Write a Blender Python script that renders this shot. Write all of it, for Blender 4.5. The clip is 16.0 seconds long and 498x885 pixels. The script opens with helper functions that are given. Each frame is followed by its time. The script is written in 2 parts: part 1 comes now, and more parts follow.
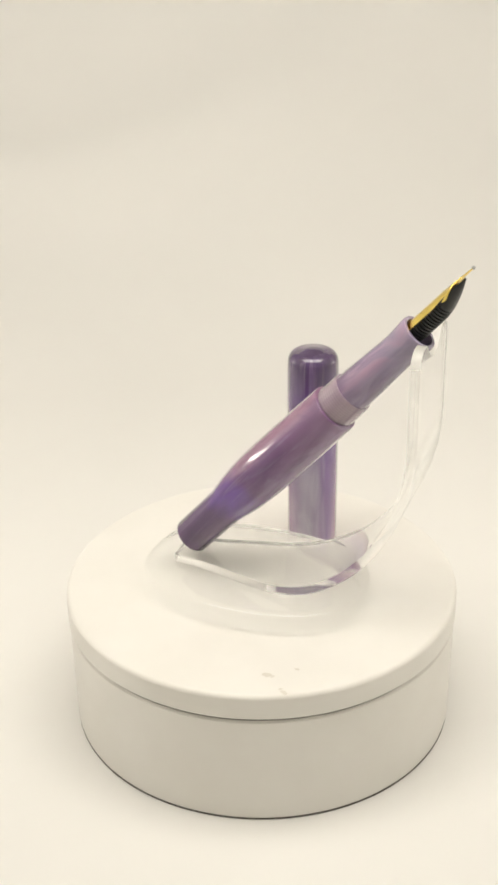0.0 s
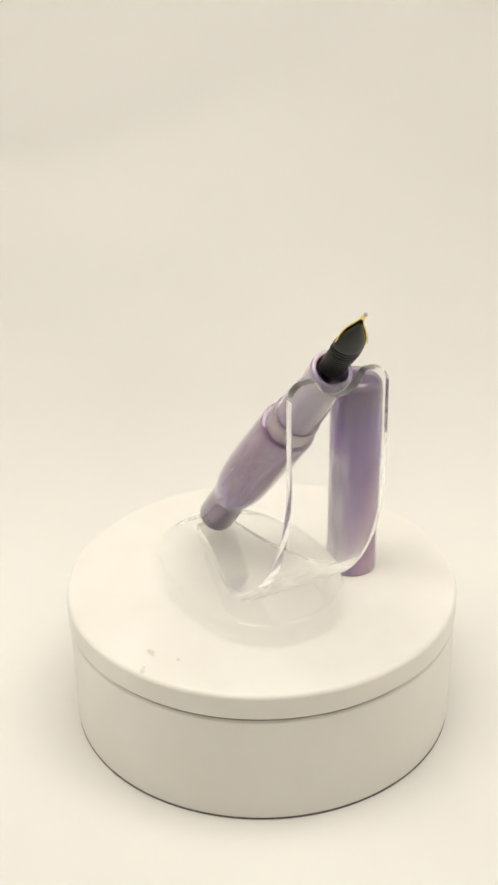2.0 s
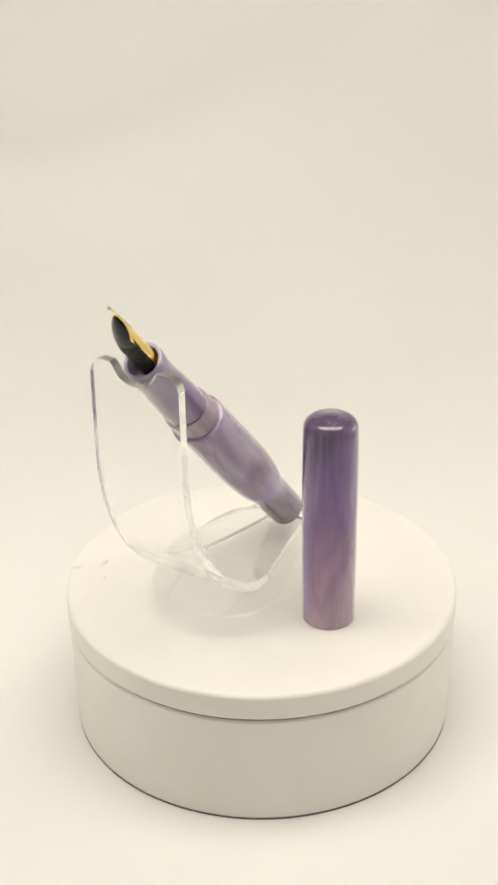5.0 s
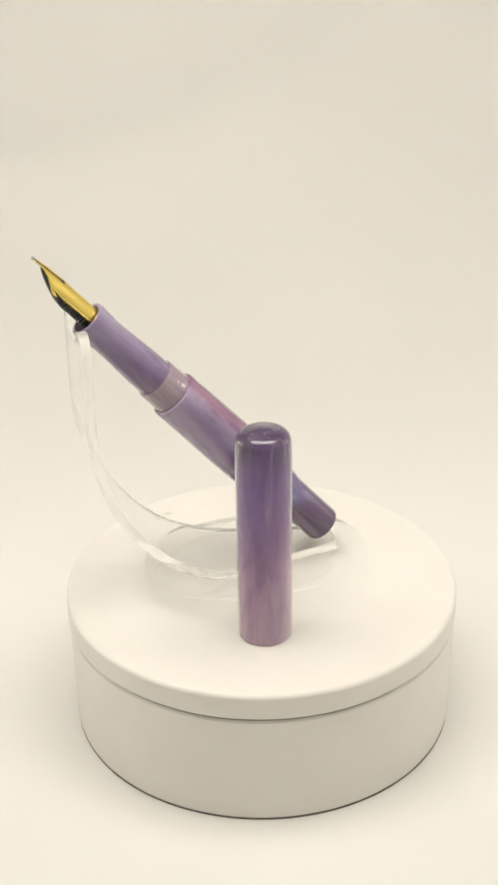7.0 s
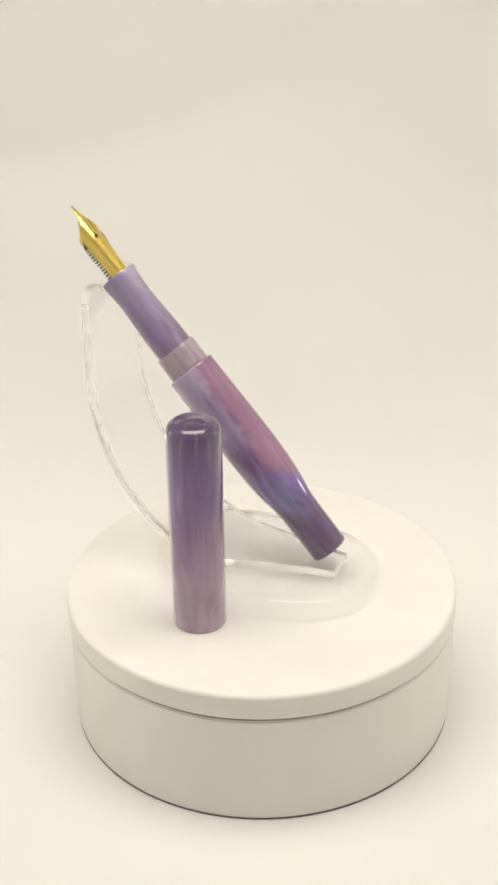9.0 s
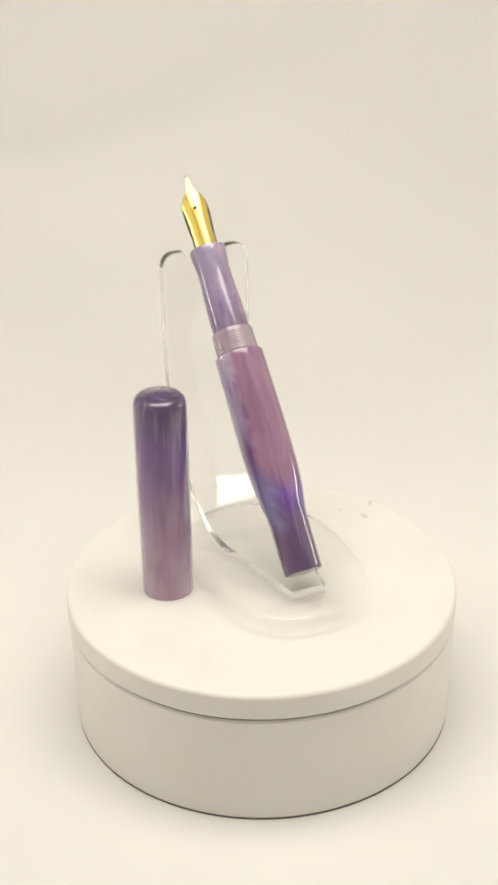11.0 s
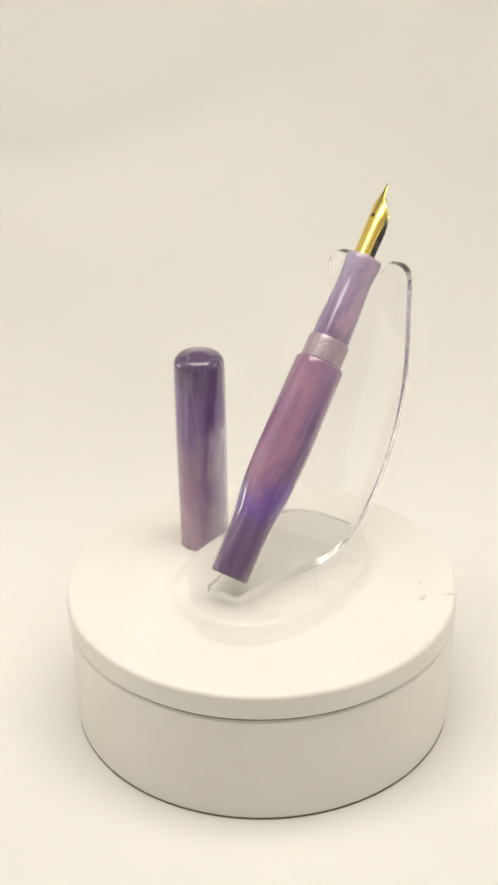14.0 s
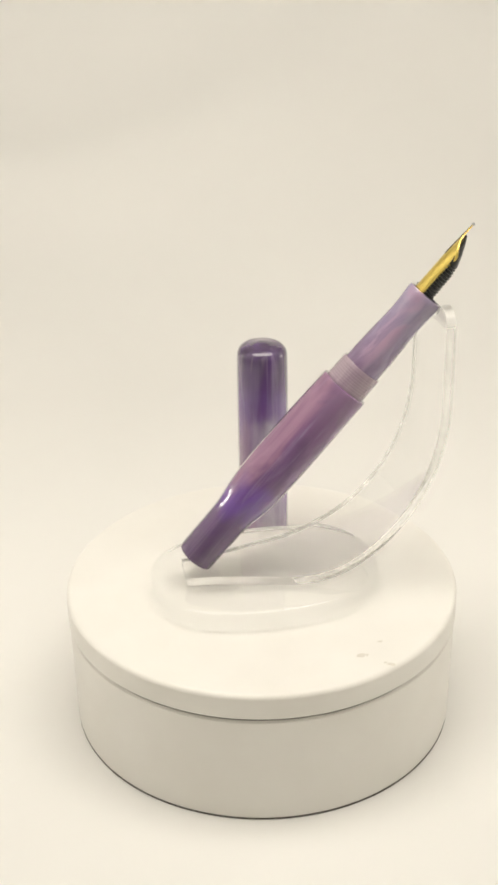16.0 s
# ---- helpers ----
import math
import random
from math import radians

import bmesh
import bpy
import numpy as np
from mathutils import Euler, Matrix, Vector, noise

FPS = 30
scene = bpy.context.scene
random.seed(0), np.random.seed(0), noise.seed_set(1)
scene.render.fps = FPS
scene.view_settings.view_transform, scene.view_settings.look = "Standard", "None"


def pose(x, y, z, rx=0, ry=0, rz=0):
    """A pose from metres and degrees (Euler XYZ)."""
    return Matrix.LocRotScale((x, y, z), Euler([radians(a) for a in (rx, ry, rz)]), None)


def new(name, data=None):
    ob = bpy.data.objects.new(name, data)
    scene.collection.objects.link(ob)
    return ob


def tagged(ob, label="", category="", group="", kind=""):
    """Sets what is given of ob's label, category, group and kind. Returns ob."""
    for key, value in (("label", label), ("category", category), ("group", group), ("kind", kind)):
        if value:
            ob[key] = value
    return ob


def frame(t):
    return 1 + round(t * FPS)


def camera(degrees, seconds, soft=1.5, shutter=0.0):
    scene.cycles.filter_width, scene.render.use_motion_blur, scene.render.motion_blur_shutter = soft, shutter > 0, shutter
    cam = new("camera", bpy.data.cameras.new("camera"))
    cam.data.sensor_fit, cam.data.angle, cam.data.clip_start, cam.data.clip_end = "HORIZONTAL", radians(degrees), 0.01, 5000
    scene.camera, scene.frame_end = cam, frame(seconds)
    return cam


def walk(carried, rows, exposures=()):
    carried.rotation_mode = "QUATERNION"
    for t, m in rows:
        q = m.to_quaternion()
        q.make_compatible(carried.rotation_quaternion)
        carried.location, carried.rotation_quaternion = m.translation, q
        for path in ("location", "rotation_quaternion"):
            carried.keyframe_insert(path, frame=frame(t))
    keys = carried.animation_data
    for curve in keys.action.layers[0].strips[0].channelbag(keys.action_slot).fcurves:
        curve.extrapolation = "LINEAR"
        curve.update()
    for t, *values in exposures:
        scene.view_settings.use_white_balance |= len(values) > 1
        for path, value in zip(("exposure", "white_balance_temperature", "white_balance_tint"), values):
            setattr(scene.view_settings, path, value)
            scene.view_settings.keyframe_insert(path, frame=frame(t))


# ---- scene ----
cam = camera(19.757, 16.0, soft=3.1)
# the camera stands still on the front side of the light tent
EYE = (0.0, -0.35754, 0.27438)
PITCH, YAW, ROLL = 27.572, 0.481, -0.929
CAM = pose(0, 0, 0, 0, 0, YAW) @ pose(0, 0, 0, 90 - PITCH, 0, 0) @ pose(0, 0, 0, 0, 0, ROLL)
CAM.translation = EYE
walk(cam, [(0.0, CAM), (16.0, CAM)])

# ---- world, lamps, exposure ----
world = bpy.data.worlds.new("world")
scene.world = world
world.use_nodes = True
world.node_tree.nodes["Background"].inputs[0].default_value = (0.9, 0.93, 1.0, 1)
world.node_tree.nodes["Background"].inputs[1].default_value = 0.05
scene.view_settings.exposure = -0.02
scene.cycles.max_bounces = scene.cycles.transmission_bounces = scene.cycles.glossy_bounces = 32
WARM = (1.0, 0.95, 0.843)
TENT_X, TENT_Y0, TENT_Y1, TENT_Z = 0.36, -0.56, 0.62, 0.56
# light bars: pose of the lit face (looking along -z), length, width, watts
BARS = [(pose(0.0, -0.045, TENT_Z), 0.50, 0.24, 1.25),
        (pose(-TENT_X, 0.08, 0.13, 0, -90, 0) @ pose(0, 0, 0, 0, 0, 90), 0.13, 0.014, 0.09),
        (pose(TENT_X, 0.08, 0.13, 0, 90, 0) @ pose(0, 0, 0, 0, 0, 90), 0.13, 0.014, 0.09)]


def area_lamp(at, length, width, power):
    data = bpy.data.lights.new("bar_lamp", "AREA")
    data.shape, data.size, data.size_y = "RECTANGLE", length, width
    data.energy, data.color = power, WARM
    ob = new("bar_lamp", data)
    ob.matrix_basis = at @ pose(0, 0, -0.0225)
    return ob


for at, length, width, power in BARS:
    area_lamp(at, length, width, power)


# ---- materials ----
def material(name, base=(0.8, 0.8, 0.8), rough=0.5, metal=0.0, coat=0.0, ior=1.5, transmission=0.0):
    m = bpy.data.materials.new(name)
    m.use_nodes = True
    b = m.node_tree.nodes["Principled BSDF"]
    b.inputs["Base Color"].default_value = (*base, 1)
    b.inputs["Roughness"].default_value = rough
    b.inputs["Metallic"].default_value = metal
    b.inputs["Coat Weight"].default_value = coat
    b.inputs["Coat Roughness"].default_value = 0.03
    b.inputs["IOR"].default_value = ior
    b.inputs["Transmission Weight"].default_value = transmission
    return m


class Nodes:
    """Short hand for building a node tree."""

    def __init__(self, m):
        self.tree = m.node_tree
        self.out = self.tree.nodes["Principled BSDF"]

    def add(self, kind):
        return self.tree.nodes.new(kind)

    def link(self, a, b):
        self.tree.links.new(a, b)

    def coords(self, scale=(1, 1, 1), place=(0, 0, 0)):
        c = self.add("ShaderNodeTexCoord")
        p = self.add("ShaderNodeMapping")
        p.inputs["Scale"].default_value = scale
        p.inputs["Location"].default_value = place
        self.link(c.outputs["Object"], p.inputs["Vector"])
        return p.outputs["Vector"]

    def noise(self, scale, detail=3.0, stretch=(1, 1, 1), place=(0, 0, 0), warp=0.0):
        n = self.add("ShaderNodeTexNoise")
        n.inputs["Scale"].default_value = scale
        n.inputs["Detail"].default_value = detail
        n.inputs["Distortion"].default_value = warp
        self.link(self.coords(stretch, place), n.inputs["Vector"])
        return n.outputs["Fac"]

    def ramp(self, fac, stops):
        r = self.add("ShaderNodeValToRGB")
        e = r.color_ramp.elements
        while len(e) < len(stops):
            e.new(0.5)
        for el, (at, col) in zip(e, stops):
            el.position, el.color = at, (*col, 1)
        self.link(fac, r.inputs["Fac"])
        return r.outputs["Color"]

    def mix(self, fac, a, b, blend="MIX"):
        n = self.add("ShaderNodeMix")
        n.data_type, n.blend_type = "RGBA", blend
        for s, v in ((n.inputs[0], fac), (n.inputs[6], a), (n.inputs[7], b)):
            if isinstance(v, (int, float)):
                s.default_value = v
            elif isinstance(v, tuple):
                s.default_value = (*v, 1)
            else:
                self.link(v, s)
        return n.outputs[2]

    def bump(self, fac, strength, distance=0.001):
        n = self.add("ShaderNodeBump")
        n.inputs["Strength"].default_value = strength
        n.inputs["Distance"].default_value = distance
        self.link(fac, n.inputs["Height"])
        self.link(n.outputs["Normal"], self.out.inputs["Normal"])

    def color(self, c):
        self.link(c, self.out.inputs["Base Color"])

    def rough(self, fac, low, high):
        n = self.add("ShaderNodeMapRange")
        n.inputs["To Min"].default_value, n.inputs["To Max"].default_value = low, high
        self.link(fac, n.inputs["Value"])
        self.link(n.outputs["Result"], self.out.inputs["Roughness"])


def paper_material():
    m = material("white_paper", rough=0.75)
    n = Nodes(m)
    n.color(n.ramp(n.noise(5.0, 2.0), [(0.3, (0.78, 0.765, 0.74)), (0.7, (0.83, 0.815, 0.79))]))
    n.bump(n.noise(900.0, 4.0), 0.05, 0.0003)
    return m


def plastic_material():
    m = material("white_plastic", rough=0.38, ior=1.46)
    n = Nodes(m)
    n.color(n.ramp(n.noise(40.0, 4.0), [(0.3, (0.79, 0.765, 0.72)), (0.7, (0.83, 0.81, 0.77))]))
    n.rough(n.noise(120.0, 5.0), 0.32, 0.48)
    n.bump(n.noise(2500.0, 2.0), 0.04, 0.0002)
    return m


def resin_material(name, length, stops, patches=(), pale=(0.5, 0.45, 0.6), pale_share=0.35, seed=0.0, wobble=1.1, drawn=0.4, drift=0.34):
    """Pearly swirled resin. stops: colours along z, 0 to 1 of the length. patches: (direction, from, to, colour, share,
    spread), clouds of another colour, or of painted reflected glow, on one side of the round, between two heights."""
    m = material(name, rough=0.2, coat=1.0, ior=1.5)
    m.node_tree.nodes["Principled BSDF"].inputs["Coat Roughness"].default_value = 0.07
    n = Nodes(m)

    def calc(op, a, b=0.0, c=0.0):
        k = n.add("ShaderNodeMath")
        k.operation = op
        for s_, v in zip(k.inputs, (a, b, c)):
            if isinstance(v, (int, float)):
                s_.default_value = v
            else:
                n.link(v, s_)
        return k.outputs[0]

    def smooth(v, low, high):
        k = n.add("ShaderNodeMapRange")
        k.interpolation_type = "SMOOTHSTEP"
        k.inputs["From Min"].default_value, k.inputs["From Max"].default_value = low, high
        n.link(v, k.inputs["Value"])
        return k.outputs["Result"]

    sep = n.add("ShaderNodeSeparateXYZ")
    n.link(n.coords(), sep.inputs[0])
    cloud = n.noise(95.0, 2.0, (1, 1, 0.45), (seed, 0, 0), 0.6)
    swirl = n.noise(150.0, 3.0, (1, 1, drawn), (0, seed, 0.1), 1.2)
    along = calc("MULTIPLY_ADD", sep.outputs["Z"], 1.0 / length, calc("MULTIPLY_ADD", cloud, drift, -0.5 * drift))
    body = n.ramp(along, stops)
    for direction, low, high, colour, share, spread in patches:
        a = radians(direction)
        side = calc("ADD", calc("MULTIPLY", sep.outputs["X"], math.cos(a) / 0.0075), calc("MULTIPLY", sep.outputs["Y"], math.sin(a) / 0.0075))
        side = calc("ADD", side, calc("MULTIPLY_ADD", swirl, wobble, -0.5 * wobble))
        mask = calc("MULTIPLY", smooth(side, spread, spread + 0.5), calc("MULTIPLY", smooth(along, low - 0.08, low + 0.08), calc("SUBTRACT", 1.0, smooth(along, high - 0.08, high + 0.08))))
        body = n.mix(calc("MULTIPLY", mask, share), body, colour)
    # fine pearly streaks along the length, and soft darker clouds
    streak = n.noise(420.0, 3.0, (1, 1, 0.07), (0.3, seed, 0), 0.8)
    body = n.mix(calc("MULTIPLY", smooth(streak, 0.5, 0.8), pale_share), body, pale)
    dark = n.ramp(n.noise(200.0, 4.0, (1, 1, 0.22), (0.3, 0.1, seed), 0.8), [(0.33, (0.68, 0.61, 0.74)), (0.58, (1, 1, 1))])
    n.color(n.mix(0.75, body, dark, "MULTIPLY"))
    n.rough(swirl, 0.16, 0.28)
    return m


PAPER = paper_material()
PLASTIC = plastic_material()
# near-black that paints the shade under the body and below the platter
GAP_SHADE = material("dark_gap_shade", (0.09, 0.08, 0.07), 0.8)
CAP_RESIN = resin_material("cap_resin", 0.0637,
    [(0.02, (0.42, 0.28, 0.385)), (0.25, (0.33, 0.185, 0.315)), (0.5, (0.225, 0.115, 0.285)), (0.78, (0.15, 0.075, 0.26)), (0.98, (0.075, 0.043, 0.105))],
    [(-60, 0.0, 0.75, (0.22, 0.14, 0.38), 0.7, 0.55), (-95, -0.3, 0.62, (0.66, 0.65, 0.70), 0.9, 0.62), (-140, 0.0, 0.6, (0.24, 0.12, 0.32), 0.6, 0.75), (100, -0.2, 0.35, (0.44, 0.34, 0.44), 0.5, 0.6), (20, 0.5, 0.9, (0.17, 0.09, 0.30), 0.5, 0.5), (170, 0.35, 0.6, (0.30, 0.19, 0.27), 0.6, 0.5)],
    (0.5, 0.4, 0.58), 0.28, 0.0, 0.55, 0.10, 0.38)
BARREL_RESIN = resin_material("barrel_resin", 0.0663,
    [(0.05, (0.105, 0.055, 0.135)), (0.25, (0.125, 0.062, 0.17)), (0.35, (0.15, 0.06, 0.33)), (0.45, (0.15, 0.064, 0.20)), (0.75, (0.18, 0.08, 0.205)), (0.98, (0.235, 0.13, 0.25))],
    # last patch, at 0, paints the platter's reflected glow on the barrel's underside
    [(175, 0.40, 1.3, (0.35, 0.18, 0.28), 0.8, 0.35), (80, 0.62, 1.3, (0.40, 0.34, 0.50), 0.75, 0.35), (115, 0.24, 0.42, (0.25, 0.26, 0.47), 0.65, 0.45), (0, 0.3, 1.3, (0.34, 0.26, 0.42), 0.35, 0.3)], (0.5, 0.42, 0.62), 0.2, 0.37)
SECTION_RESIN = resin_material("section_resin", 0.1,
    [(0.7, (0.205, 0.135, 0.235)), (0.85, (0.235, 0.175, 0.29)), (0.98, (0.285, 0.24, 0.345))],
    [(180, 0.7, 1.2, (0.42, 0.36, 0.56), 0.6, 0.4), (90, 0.7, 1.2, (0.22, 0.15, 0.36), 0.5, 0.3), (-100, 0.7, 1.2, (0.38, 0.32, 0.46), 0.6, 0.3), (-140, 0.7, 1.2, (0.44, 0.25, 0.36), 0.7, 0.45)], (0.5, 0.44, 0.6), 0.2, 0.71)
RING_RESIN = resin_material("ring_resin", 0.1, [(0.0, (0.37, 0.285, 0.33)), (1.0, (0.355, 0.27, 0.33))], (), (0.5, 0.41, 0.46), 0.3, 0.2)
GOLD = material("gold", (0.95, 0.73, 0.20), 0.2, 1.0)
BLACK = material("black_plastic", (0.018, 0.018, 0.019), 0.32)


ACRYLIC = material("clear_acrylic", (0.997, 0.998, 0.996), 0.0, ior=1.49, transmission=1.0)
ACRYLIC_EDGE = material("sawn_acrylic_edge", (0.998, 0.998, 0.995), 0.4, ior=1.49, transmission=1.0)
ACRYLIC_SIDE = material("polished_acrylic_side", (0.998, 0.998, 0.995), 0.1, ior=1.49, transmission=1.0)
DUST = material("grey_dust", (0.68, 0.645, 0.585), 0.9)
FABRIC = material("tent_fabric", (0.82, 0.81, 0.79), 0.85)
# for the added panel behind the camera that bounces light back in
FRONT_FILL = material("front_fill_white", (0.78, 0.77, 0.75), 0.9)
METAL = material("grey_metal", (0.5, 0.5, 0.5), 0.4, 1.0)
GLOW = material("lit_diffuser", (0.9, 0.9, 0.9), 0.5)
GLOW.node_tree.nodes["Principled BSDF"].inputs["Emission Color"].default_value = (*WARM, 1)
GLOW.node_tree.nodes["Principled BSDF"].inputs["Emission Strength"].default_value = 2.5


# ---- builders ----
def part(name, bm, mat, parent=None, label="", smooth=True, sharp=40):
    bmesh.ops.recalc_face_normals(bm, faces=bm.faces[:])
    me = bpy.data.meshes.new(name)
    for f in bm.faces:
        f.smooth = smooth
    for e in bm.edges:
        if len(e.link_faces) == 2 and e.calc_face_angle(0) > radians(sharp):
            e.smooth = False
    bm.to_mesh(me)
    bm.free()
    me.materials.append(mat)
    ob = new(name, me)
    if parent:
        ob.parent = parent
    if label:
        ob["label"] = label
    return ob


def lathe(profile, steps=96, m=None):
    """A turned solid from (along, radius) pairs round the z axis; ends at radius 0 are closed."""
    bm = bmesh.new()
    rings = []
    for a, r in profile:
        if r < 1e-7:
            rings.append([bm.verts.new((0, 0, a))])
        else:
            rings.append([bm.verts.new((r * math.cos(2 * math.pi * k / steps), r * math.sin(2 * math.pi * k / steps), a)) for k in range(steps)])
    for p, q in zip(rings, rings[1:]):
        for k in range(steps):
            j = (k + 1) % steps
            vs = [p[k % len(p)], p[j % len(p)], q[j % len(q)], q[k % len(q)]]
            vs = list(dict.fromkeys(vs))
            if len(vs) > 2:
                bm.faces.new(vs)
    if m:
        bm.transform(m)
    return bm


def box(x, y, z, at=(0, 0, 0), bevel=0.0, segments=2):
    bm = bmesh.new()
    bmesh.ops.create_cube(bm, size=1, matrix=Matrix.Translation(at) @ Matrix.Diagonal((x, y, z, 1)))
    if bevel:
        bmesh.ops.bevel(bm, geom=bm.edges[:], offset=bevel, segments=segments, affect="EDGES", profile=0.5)
    return bm


def smooth_line(points, n=6):
    """A denser line through (a, r) pairs, by Catmull-Rom."""
    out = []
    for i in range(len(points) - 1):
        p0, p1, p2, p3 = (Vector(points[max(0, min(len(points) - 1, i + k))]) for k in (-1, 0, 1, 2))
        for k in range(n):
            t = k / n
            out.append(tuple(0.5 * (2 * p1 + (p2 - p0) * t + (2 * p0 - 5 * p1 + 4 * p2 - p3) * t * t + (3 * p1 - p0 - 3 * p2 + p3) * t ** 3)))
    return out + [tuple(points[-1])]


def fillet(a0, r0, rad, start, stop, n=8):
    """Arc of (along, radius) pairs round the centre (a0, r0)."""
    return [(a0 + rad * math.sin(radians(start + (stop - start) * k / n)), r0 + rad * math.cos(radians(start + (stop - start) * k / n))) for k in range(n + 1)]


def mm(pairs):
    return [(a * 0.001, r * 0.001) for a, r in pairs]


# ---- setting: seamless paper sweep and light tent ----
TOP_Z = 0.04266       # the platter's upper face


def backdrop():
    """One white sheet: flat under the turntable, curving up behind it."""
    line = [(TENT_Y0, 0.0), (0.18, 0.0)]
    R, y0 = 0.26, 0.20
    line += [(y0 + R * math.sin(radians(a)), R - R * math.cos(radians(a))) for a in range(1, 88)]
    line += [(y0 + R, R + 0.02), (y0 + R, TENT_Z - 0.01)]
    bm = bmesh.new()
    def fold(x, y):
        """A soft crease that runs aslant over the rising part of the sheet."""
        return 0.013 * math.exp(-((y - 0.385 - 0.32 * x - 0.9 * x * x) / 0.024) ** 2) if y > 0.2 else 0.0

    rows = [[bm.verts.new((x, y - 0.7 * fold(x, y), z + 0.7 * fold(x, y))) for x in np.linspace(-TENT_X, TENT_X, 121)] for y, z in line]
    for p, q in zip(rows, rows[1:]):
        for k in range(120):
            bm.faces.new((p[k], p[k + 1], q[k + 1], q[k]))
    ob = part("backdrop", bm, PAPER, sharp=60)
    s = ob.modifiers.new("thick", "SOLIDIFY")
    s.thickness, s.offset = 0.002, 1
    tagged(ob, "white seamless paper sweep curving up behind the turntable", "backdrop", kind="structure")
    return ob


def tent():
    t = 0.01
    depth, mid = TENT_Y1 - TENT_Y0, (TENT_Y1 + TENT_Y0) / 2
    for name, bm, label in (
            ("wall_west", box(t, depth, TENT_Z, (-TENT_X - t / 2, mid, TENT_Z / 2)), "white fabric side wall of the light tent"),
            ("wall_east", box(t, depth, TENT_Z, (TENT_X + t / 2, mid, TENT_Z / 2)), "white fabric side wall of the light tent"),
            ("wall_north", box(2 * TENT_X, t, TENT_Z, (0, TENT_Y1 + t / 2, TENT_Z / 2)), "white fabric back wall of the light tent"),
            # added, out of view: closes the open front and bounces fill light
            ("wall_south", box(2 * TENT_X, t, TENT_Z, (0, TENT_Y0 - t / 2, TENT_Z / 2)), "unseen white fill panel added across the light tent's open front"),
            ("ceiling", box(2 * TENT_X + 2 * t, depth + 2 * t, t, (0, mid, TENT_Z + t / 2)), "white fabric roof of the light tent")):
        tagged(part(name, bm, FRONT_FILL if name == "wall_south" else FABRIC, smooth=False), label, "ceiling" if name == "ceiling" else "wall", kind="structure")
    for at, length, width, power in BARS:
        bar = new("light_bar")
        bar.matrix_basis = at
        part("housing", box(length + 0.012, width + 0.012, 0.012, (0, 0, -0.006), 0.002), METAL, bar)
        part("diffuser", box(length, width, 0.006, (0, 0, -0.0155), 0.002), GLOW, bar, "lit warm white diffuser")
        over = at.translation.z > 0.5
        tagged(bar, "long lit white light bar under the tent roof" if over else "long lit white light bar on the tent's side wall", "lamp", "light bars", "thing")


# ---- turntable ----
R_TABLE = 0.0575


def turntable():
    base = new("turntable")
    base.matrix_basis = pose(0, 0, 0)
    r = R_TABLE * 0.986
    part("body", lathe([(0.0005, 0.0), (0.0005, r - 0.0005), (0.0007, r - 0.0001), (0.0011, r), (0.030, r + 0.0004), (0.0336, r + 0.0005), (0.0342, r), (0.0342, 0.0)], 160), PLASTIC, base)
    # dark ring draws the body's contact shadow on the paper
    part("contact_shade_ring", lathe([(0.0, 0.0), (0.0, r - 0.0001), (0.0005, r - 0.0001), (0.0005, 0.0)], 160), GAP_SHADE, base, "thin dark ring standing in for the contact shadow under the body")
    # fills the open seam with a dark colour for its shade
    part("gap_shade_ring", lathe([(0.0342, 0.0), (0.0342, r - 0.0002), (0.0350, r - 0.0002), (0.0350, 0.0)], 160), GAP_SHADE, base, "dark filler painting the shade in the gap between body and platter")
    R = R_TABLE
    plate = part("platter", lathe([(-0.0077, 0.0), (-0.0077, R - 0.0004), (-0.0073, R)] + fillet(-0.0014, R - 0.0014, 0.0014, 0, 90, 6) + [(0.0, R - 0.006), (0.0, 0.0)], 200), PLASTIC, base)
    plate.matrix_basis = pose(0, 0, TOP_Z)
    rnd = random.Random(4)
    for sx, sy, size, turn in ((11.8, -46.4, 1.6, 20), (17.8, -53.0, 1.3, -35), (13.4, -46.9, 0.8, 50), (19.2, -42.3, 0.9, 0), (16.6, -51.8, 0.7, 10)):
        bm = bmesh.new()
        rim = [bm.verts.new((size * 0.001 * rnd.uniform(0.6, 1.2) * math.cos(k * math.pi / 5), size * 0.0006 * rnd.uniform(0.6, 1.2) * math.sin(k * math.pi / 5), 0.00001)) for k in range(10)]
        tip = bm.verts.new((0, 0, 0.0001))
        for k in range(10):
            bm.faces.new((rim[k], rim[(k + 1) % 10], tip))
        part("dust_speck", bm, DUST, plate, "faint grey speck of dust").matrix_basis = pose(sx * 0.001, sy * 0.001, 0, 0, 0, turn)
    tagged(base, "round white plastic turntable with a turning platter", "turntable", kind="thing")
    return base, plate


# ---- things on the platter: their origin is the platter's axis ----
TAIL_X, TAIL_Y = -0.02079, -0.00112     # the pen's tail on the platter
PEN_AZ, PEN_EL, TAIL_H = -8.234, 48.426, 0.0122
STAND = pose(TAIL_X, TAIL_Y, 0, 0, 0, PEN_AZ)             # x along the pen, z up
PEN = pose(TAIL_X, TAIL_Y, TAIL_H, 0, 0, PEN_AZ) @ pose(0, 0, 0, 0, 90 - PEN_EL, 0)  # z along the pen, -x up


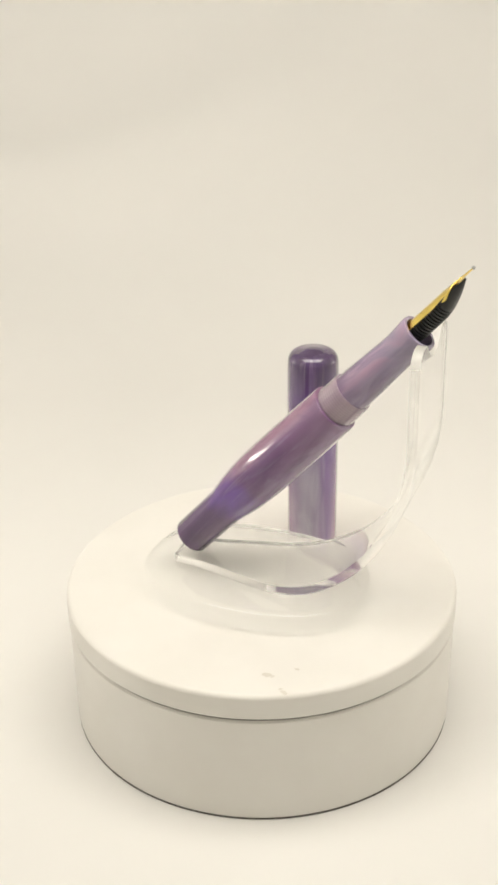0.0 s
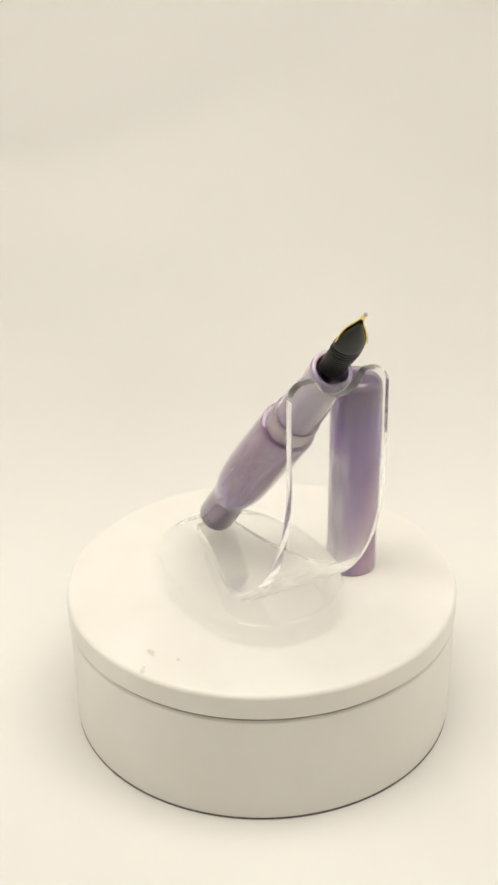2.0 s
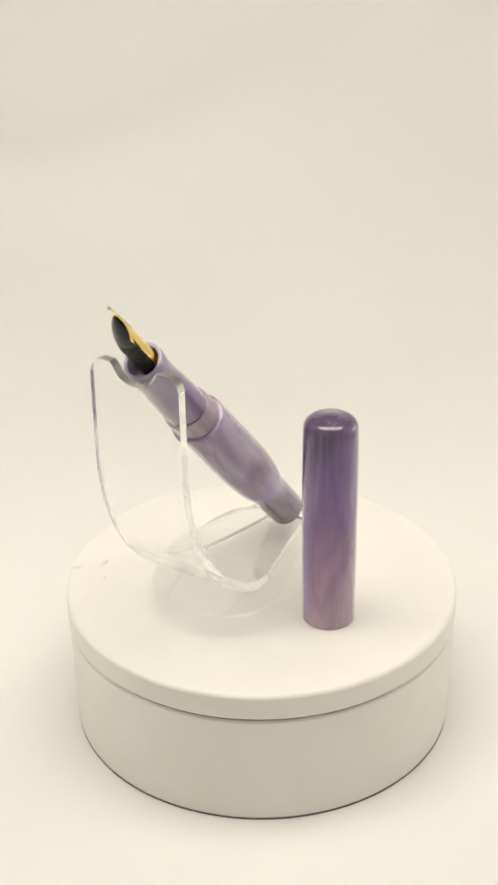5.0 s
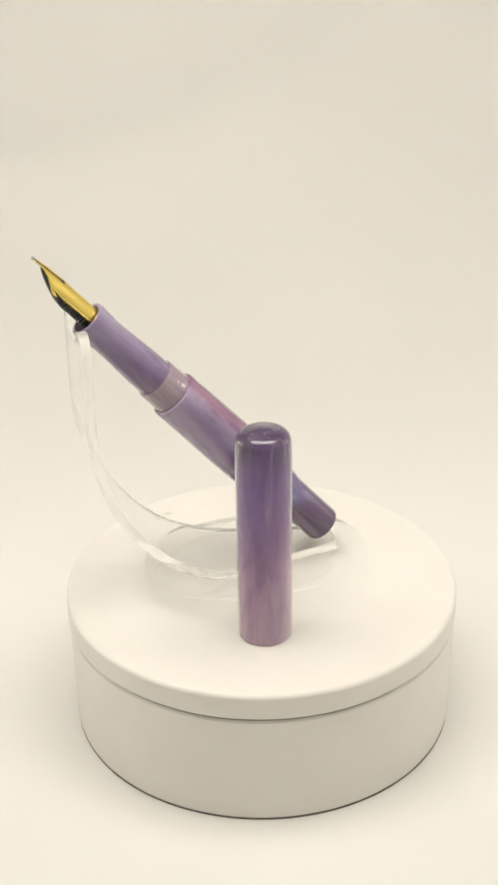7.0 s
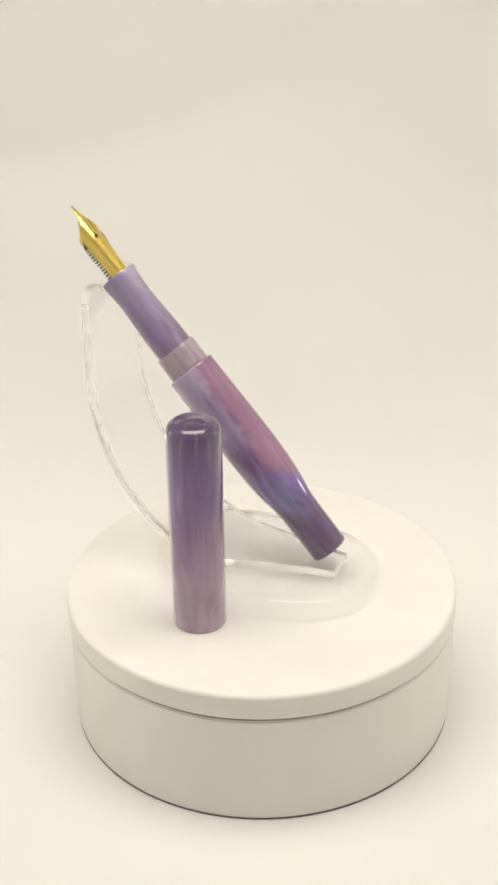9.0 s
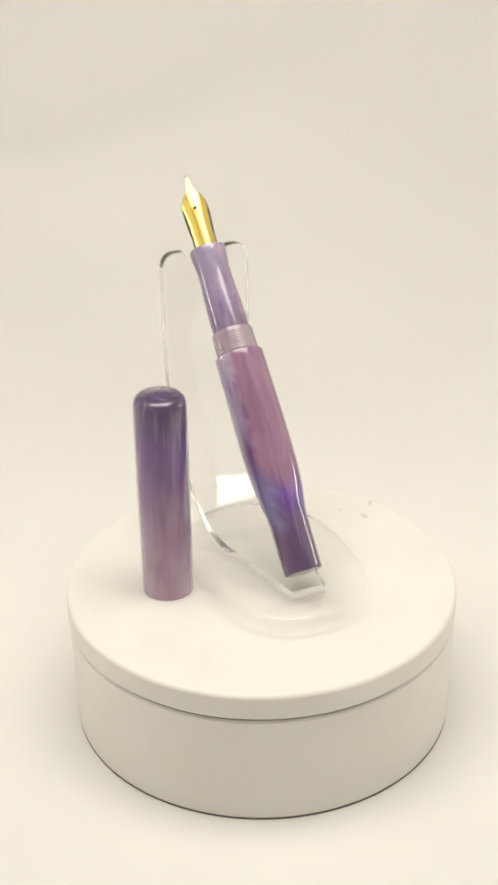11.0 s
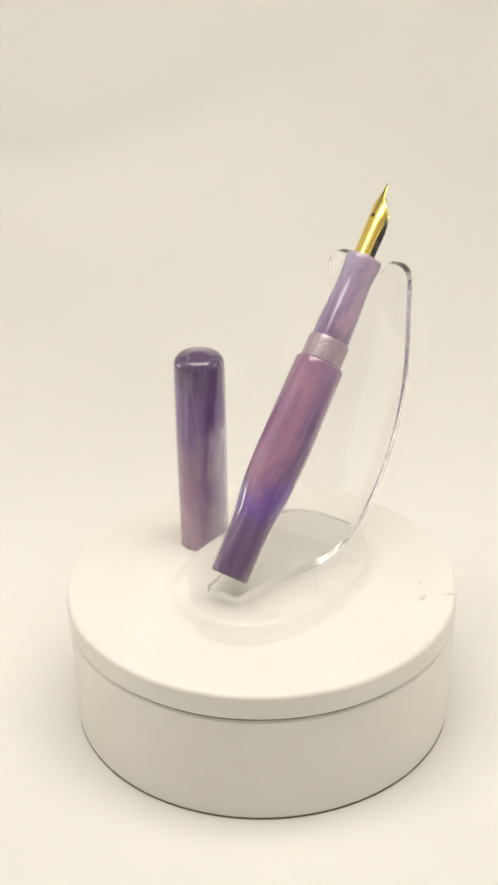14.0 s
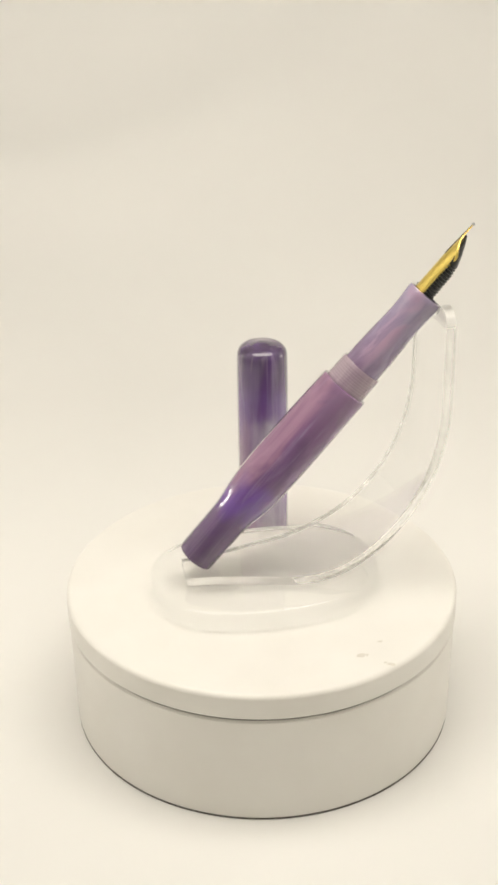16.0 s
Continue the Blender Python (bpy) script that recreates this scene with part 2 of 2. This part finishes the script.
def pen():
    thing = new("fountain_pen")
    holder = PEN
    tail = mm([(0.15, 0.0), (0.0, 3.5), (0.0, 4.6)] + fillet(0.9, 4.6, 0.9, -90, 0, 5))
    body = mm(smooth_line([(1.2, 5.5), (6, 5.55), (13, 5.6), (17, 5.75), (20, 6.15), (24, 6.8), (29, 7.25), (36, 7.5), (45, 7.5), (56, 7.35), (65.6, 7.2)], 5))
    barrel = part("barrel", lathe(tail + body + mm([(66.1, 7.05), (66.3, 6.7), (66.3, 6.15)]), 96), BARREL_RESIN, thing, "swirled pink and violet pearly resin barrel")
    ring = part("thread_ring", lathe(mm([(66.3, 6.15), (66.6, 6.2)] + [(66.9 + 0.15 * k, 6.27 - 0.003 * k - (0.045 if k % 5 in (3, 4) else 0.0)) for k in range(39)] + [(73.0, 6.12), (73.5, 5.95), (73.5, 5.4)]), 96), RING_RESIN, thing, "pale mauve threaded collar", sharp=50)
    sec = mm(smooth_line([(73.5, 5.55), (78, 5.5), (84, 5.25), (89, 5.0), (92, 4.95), (95, 5.1), (98.0, 5.35)], 5))
    section = part("grip_section", lathe(sec + mm([(99.2, 5.38), (99.75, 5.2), (99.9, 4.9), (99.8, 4.3), (99.3, 4.15), (94.5, 4.1), (94.5, 0.0)]), 96), SECTION_RESIN, thing, "lavender pearly resin grip with a flared mouth")
    # feed: a black comb under the nib
    feed_w = [(95.0, 3.3), (104, 3.45), (108, 3.75), (111, 3.95), (113, 3.55), (115.5, 2.3), (117.6, 1.1), (118.8, 0.3)]
    feed_d = [(95.0, 3.5), (108, 3.2), (111, 2.9), (114.5, 2.0), (117, 1.1), (118.8, 0.3)]

    def at(table, a):
        return float(np.interp(a, [k for k, _ in table], [v for _, v in table]))

    def feed_loop(bm, a, wide, deep):
        """Cross-section: a slightly arched top and a keeled underside with two flat flanks."""
        w, d = at(feed_w, a) * wide, at(feed_d, a) * deep
        top = 1.25 + max(0.0, a - 108) * 0.11
        vs = [bm.verts.new((-(top + 0.25 * math.cos(math.pi * (k / 4 - 1) / 2)) * 0.001, w * (k / 4 - 1) * 0.96 * 0.001, a * 0.001)) for k in range(1, 8)]
        for y, x in ((1, 0), (0.99, 0.25), (0.93, 0.45), (0.82, 0.62), (0.62, 0.8), (0.36, 0.95), (0.14, 1.0), (-0.14, 1.0), (-0.36, 0.95), (-0.62, 0.8), (-0.82, 0.62), (-0.93, 0.45), (-0.99, 0.25), (-1, 0)):
            vs.append(bm.verts.new((-(top - d * x) * 0.001, w * y * 0.001, a * 0.001)))
        return vs

    def loft(stations, wide, deep):
        bm = bmesh.new()
        loops = [feed_loop(bm, a, wide, deep) for a in stations]
        for p, q in zip(loops, loops[1:]):
            for k in range(len(p)):
                bm.faces.new((p[k], p[(k + 1) % len(p)], q[(k + 1) % len(p)], q[k]))
        bm.faces.new(loops[0])
        bm.faces.new(loops[-1])
        return bm

    feed = part("feed", loft([95, 99, 103, 107, 110.2], 0.34, 0.93), BLACK, thing, "black ribbed plastic ink feed", sharp=30)
    part("feed_tip", loft([110.2, 111, 112, 113, 114, 115, 116, 117, 118, 118.8], 1.0, 1.0), BLACK, feed, sharp=30)
    for k in range(12):
        a = 99.3 + k * 0.92
        part("fin", loft([a, a + 0.4], 1.03, 1.0), BLACK, feed, sharp=30)
    # nib: a curved gold sheet with shoulders and a fine point
    nib_line = [(97, 3.3, 70), (105, 3.35, 70), (109, 3.65, 70), (111.3, 3.95, 70), (112.8, 4.15, 69), (114.6, 4.6, 47), (116.4, 5.5, 24), (118.0, 6.5, 10.5), (119.6, 7.5, 5.0), (121.2, 8.5, 2.8), (122.2, 9, 2.2)]
    bm = bmesh.new()
    rows = []
    for a, R, half in smooth_line(nib_line, 4):
        f = min(1.0, max(0.0, (a - 112) / 10))
        y0 = 3.55 - 0.6 * f + max(0.0, a - 119.5) * 0.02
        row = []
        for k in range(13):
            g = radians(half) * (k / 6 - 1)
            row.append(bm.verts.new((-(y0 - R * (1 - math.cos(g))) * 0.001, R * math.sin(g) * 0.001, a * 0.001)))
        rows.append(row)
    for p, q in zip(rows, rows[1:]):
        for k in range(12):
            bm.faces.new((p[k], p[k + 1], q[k + 1], q[k]))
    nib = part("nib", bm, GOLD, thing, "polished gold nib with a breather hole", sharp=60)
    s = nib.modifiers.new("thick", "SOLIDIFY")
    s.thickness, s.offset = 0.0003, 0
    part("breather_hole", lathe(mm([(3.3, 0.0), (3.3, 0.6), (3.72, 0.6), (3.72, 0.0)]), 20, pose(0, 0, 0.112) @ pose(0, 0, 0, 0, -90, 0)), BLACK, nib, "round black breather hole")
    slit = box(0.00018, 0.00010, 0.0096)
    slit.transform(pose(-0.00345, 0, 0.1168, 0, 3.4, 0))
    part("slit", slit, BLACK, nib, "fine dark slit")
    part("tipping", lathe(mm(fillet(122.2, 0.0, 0.5, -90, 90, 10)), 16, pose(-0.00305, 0, 0)), METAL, nib, "small grey metal tipping ball")
    for ob in (barrel, ring, section):
        ob.matrix_basis = holder
    for ob in (feed, nib):
        ob.matrix_basis = holder @ pose(0, 0, 0, 0, 0, -18)
    tagged(thing, "purple pearly resin fountain pen, gold nib up, on a clear stand", "fountain pen", kind="thing")
    return thing


CAP_X, CAP_Y = 0.01043, 0.02575


def pen_cap():
    thing = new("pen_cap")
    prof = mm([(3.0, 0.0), (3.0, 6.3), (0.3, 6.4), (0.0, 6.6), (0.0, 7.1)] + fillet(0.35, 7.1, 0.35, -90, 0, 3)
              + [(20, 7.52), (40, 7.56), (54, 7.53), (58.0, 7.48), (59.4, 7.42)]
              + [(60.0 + 3.0 * math.sin(radians(g)), 4.35 + 3.0 * math.cos(radians(g))) for g in range(6, 79, 6)]
              + [(63.25, 3.0), (63.5, 2.2), (63.66, 1.4), (63.75, 0.6), (63.77, 0.0)])
    seam = next(k for k, (a, r) in enumerate(prof) if a > 0.0593)
    tube = part("tube", lathe(prof[:seam + 1], 96), CAP_RESIN, thing, "glossy violet resin fading to mauve at its mouth")
    crown = part("crown", lathe(prof[seam:], 96), CAP_RESIN, thing, "dark flat-topped violet crown with a rounded shoulder")
    for ob in (tube, crown):
        ob.matrix_basis = pose(CAP_X, CAP_Y, 0)
    tagged(thing, "rounded purple pearly resin pen cap standing on its open end", "pen cap", kind="thing")
    return thing


STRIP_HALF, STRIP_T = 0.0137, 0.0026


def strip_head(v):
    """Height of the strip's head across its width: rounded corners and a half-round notch."""
    v = abs(v)
    z = 0.0866
    if v > STRIP_HALF - 0.004:
        z -= 0.004 - math.sqrt(max(0.0, 0.004 ** 2 - (v - STRIP_HALF + 0.004) ** 2))
    if v < 0.0062:
        z = min(z, 0.0866 - math.sqrt(max(0.0, 0.0062 ** 2 - v * v)) * 0.85)
    elif v < 0.0078:
        z -= 0.0016 - math.sqrt(max(0.0, 0.0016 ** 2 - (0.0078 - v) ** 2))
    return z


def clear_foot():
    """A thick oval plate with a rounded rim, fused to the strip above it."""
    bm = bmesh.new()
    n, rows = 120, []
    levels = ((-0.0003, 0.0), (0.0042, 0.0002), (0.0050, 0.0004), (0.0056, 0.0008), (0.0060, 0.0014), (0.0062, 0.0022), (0.0063, 0.0034))
    for z, d in levels:
        cx, ax, ay = 0.0205, 0.0340 - d, 0.0238 - d
        row = []
        for i in range(n):
            a = 2 * math.pi * i / n
            c, q = math.cos(a), math.sin(a)
            e = 2 / 2.4
            row.append(bm.verts.new((cx + ax * math.copysign(abs(c) ** e, c), ay * math.copysign(abs(q) ** e, q), z)))
        rows.append(row)
    for p, q in zip(rows, rows[1:]):
        for k in range(n):
            bm.faces.new((p[k], p[(k + 1) % n], q[(k + 1) % n], q[k]))
    bm.faces.new(rows[0])
    bm.faces.new(rows[-1])
    return bm


def clear_strip():
    """A bent strip, flat below with a rounded tail end, upright above with a notched head."""
    half, th = STRIP_HALF, STRIP_T
    mid = [(0.025 + 0.044 * math.sin(radians(a)), 0.0601 - 0.0526 * math.cos(radians(a))) for a in np.arange(2, 91, 2)]
    mid = [(u, 0.0075) for u in (-0.003, -0.002, 0.0, 0.003, 0.008, 0.014, 0.02, 0.025)] + mid
    mid += [(0.069, z) for z in (0.066, 0.072, 0.076)]
    bm = bmesh.new()
    cols = 48
    across = [half * (2 * k / cols - 1) for k in range(cols + 1)]
    front, back = [], []
    for i, (u, z) in enumerate(mid):
        wide = min(1.0, (u + 0.0066) / 0.05)
        k_ = 0.38 + 0.62 * wide * wide * (3 - 2 * wide)     # narrows to the pen's width at its tail end
        u0, z0 = mid[max(0, i - 1)]
        u1, z1 = mid[min(len(mid) - 1, i + 1)]
        d = Vector((u1 - u0, z1 - z0)).normalized()
        nx, nz = d.y * th / 2, -d.x * th / 2
        front.append([bm.verts.new((u + nx, v * k_, z + nz)) for v in across])
        back.append([bm.verts.new((u - nx, v * k_, z - nz)) for v in across])
    for k in (0.5, 1.0):
        front.append([bm.verts.new((0.069 + th / 2, v, 0.076 + k * (strip_head(v) - 0.076))) for v in across])
        back.append([bm.verts.new((0.069 - th / 2, v, 0.076 + k * (strip_head(v) - 0.076))) for v in across])
    for side in (front, back):
        for p, q in zip(side, side[1:]):
            for k in range(cols):
                bm.faces.new((p[k], p[k + 1], q[k + 1], q[k]))
    for k in range(cols):
        bm.faces.new((front[0][k], front[0][k + 1], back[0][k + 1], back[0][k]))
        head = bm.faces.new((front[-1][k], front[-1][k + 1], back[-1][k + 1], back[-1][k]))
        head.material_index = 1          # the head's edge is left matt from the saw
    for i in range(len(front) - 1):
        for k in (0, cols):
            bm.faces.new((front[i][k], front[i + 1][k], back[i + 1][k], back[i][k])).material_index = 2
    return bm


def clear_stand():
    thing = new("pen_stand")
    foot = part("foot", clear_foot(), ACRYLIC, thing, "clear thick oval acrylic foot with a rounded rim", sharp=50)
    strip = part("bent_strip", clear_strip(), ACRYLIC, thing, "bent clear acrylic strip with a notched head", sharp=35)
    strip.data.materials.append(ACRYLIC_EDGE)
    strip.data.materials.append(ACRYLIC_SIDE)
    for ob in (foot, strip):
        ob.matrix_basis = STAND
        ob.visible_shadow = False
    tagged(thing, "clear bent acrylic pen stand with an oval foot", "pen stand", kind="thing")
    return thing


backdrop()
tent()
table, platter = turntable()
fountain_pen = pen()
cap = pen_cap()
stand = clear_stand()

SPIN0, SPIN = -12.846, -20.453     # degrees at the start, degrees a second


def motions():
    times = [k * 0.5 for k in range(33)]
    rows = [(t, pose(0, 0, TOP_Z, 0, 0, SPIN0 + SPIN * t)) for t in times]
    walk(platter, rows)
    walk(fountain_pen, rows)
    walk(cap, rows)
    walk(stand, rows)


motions()
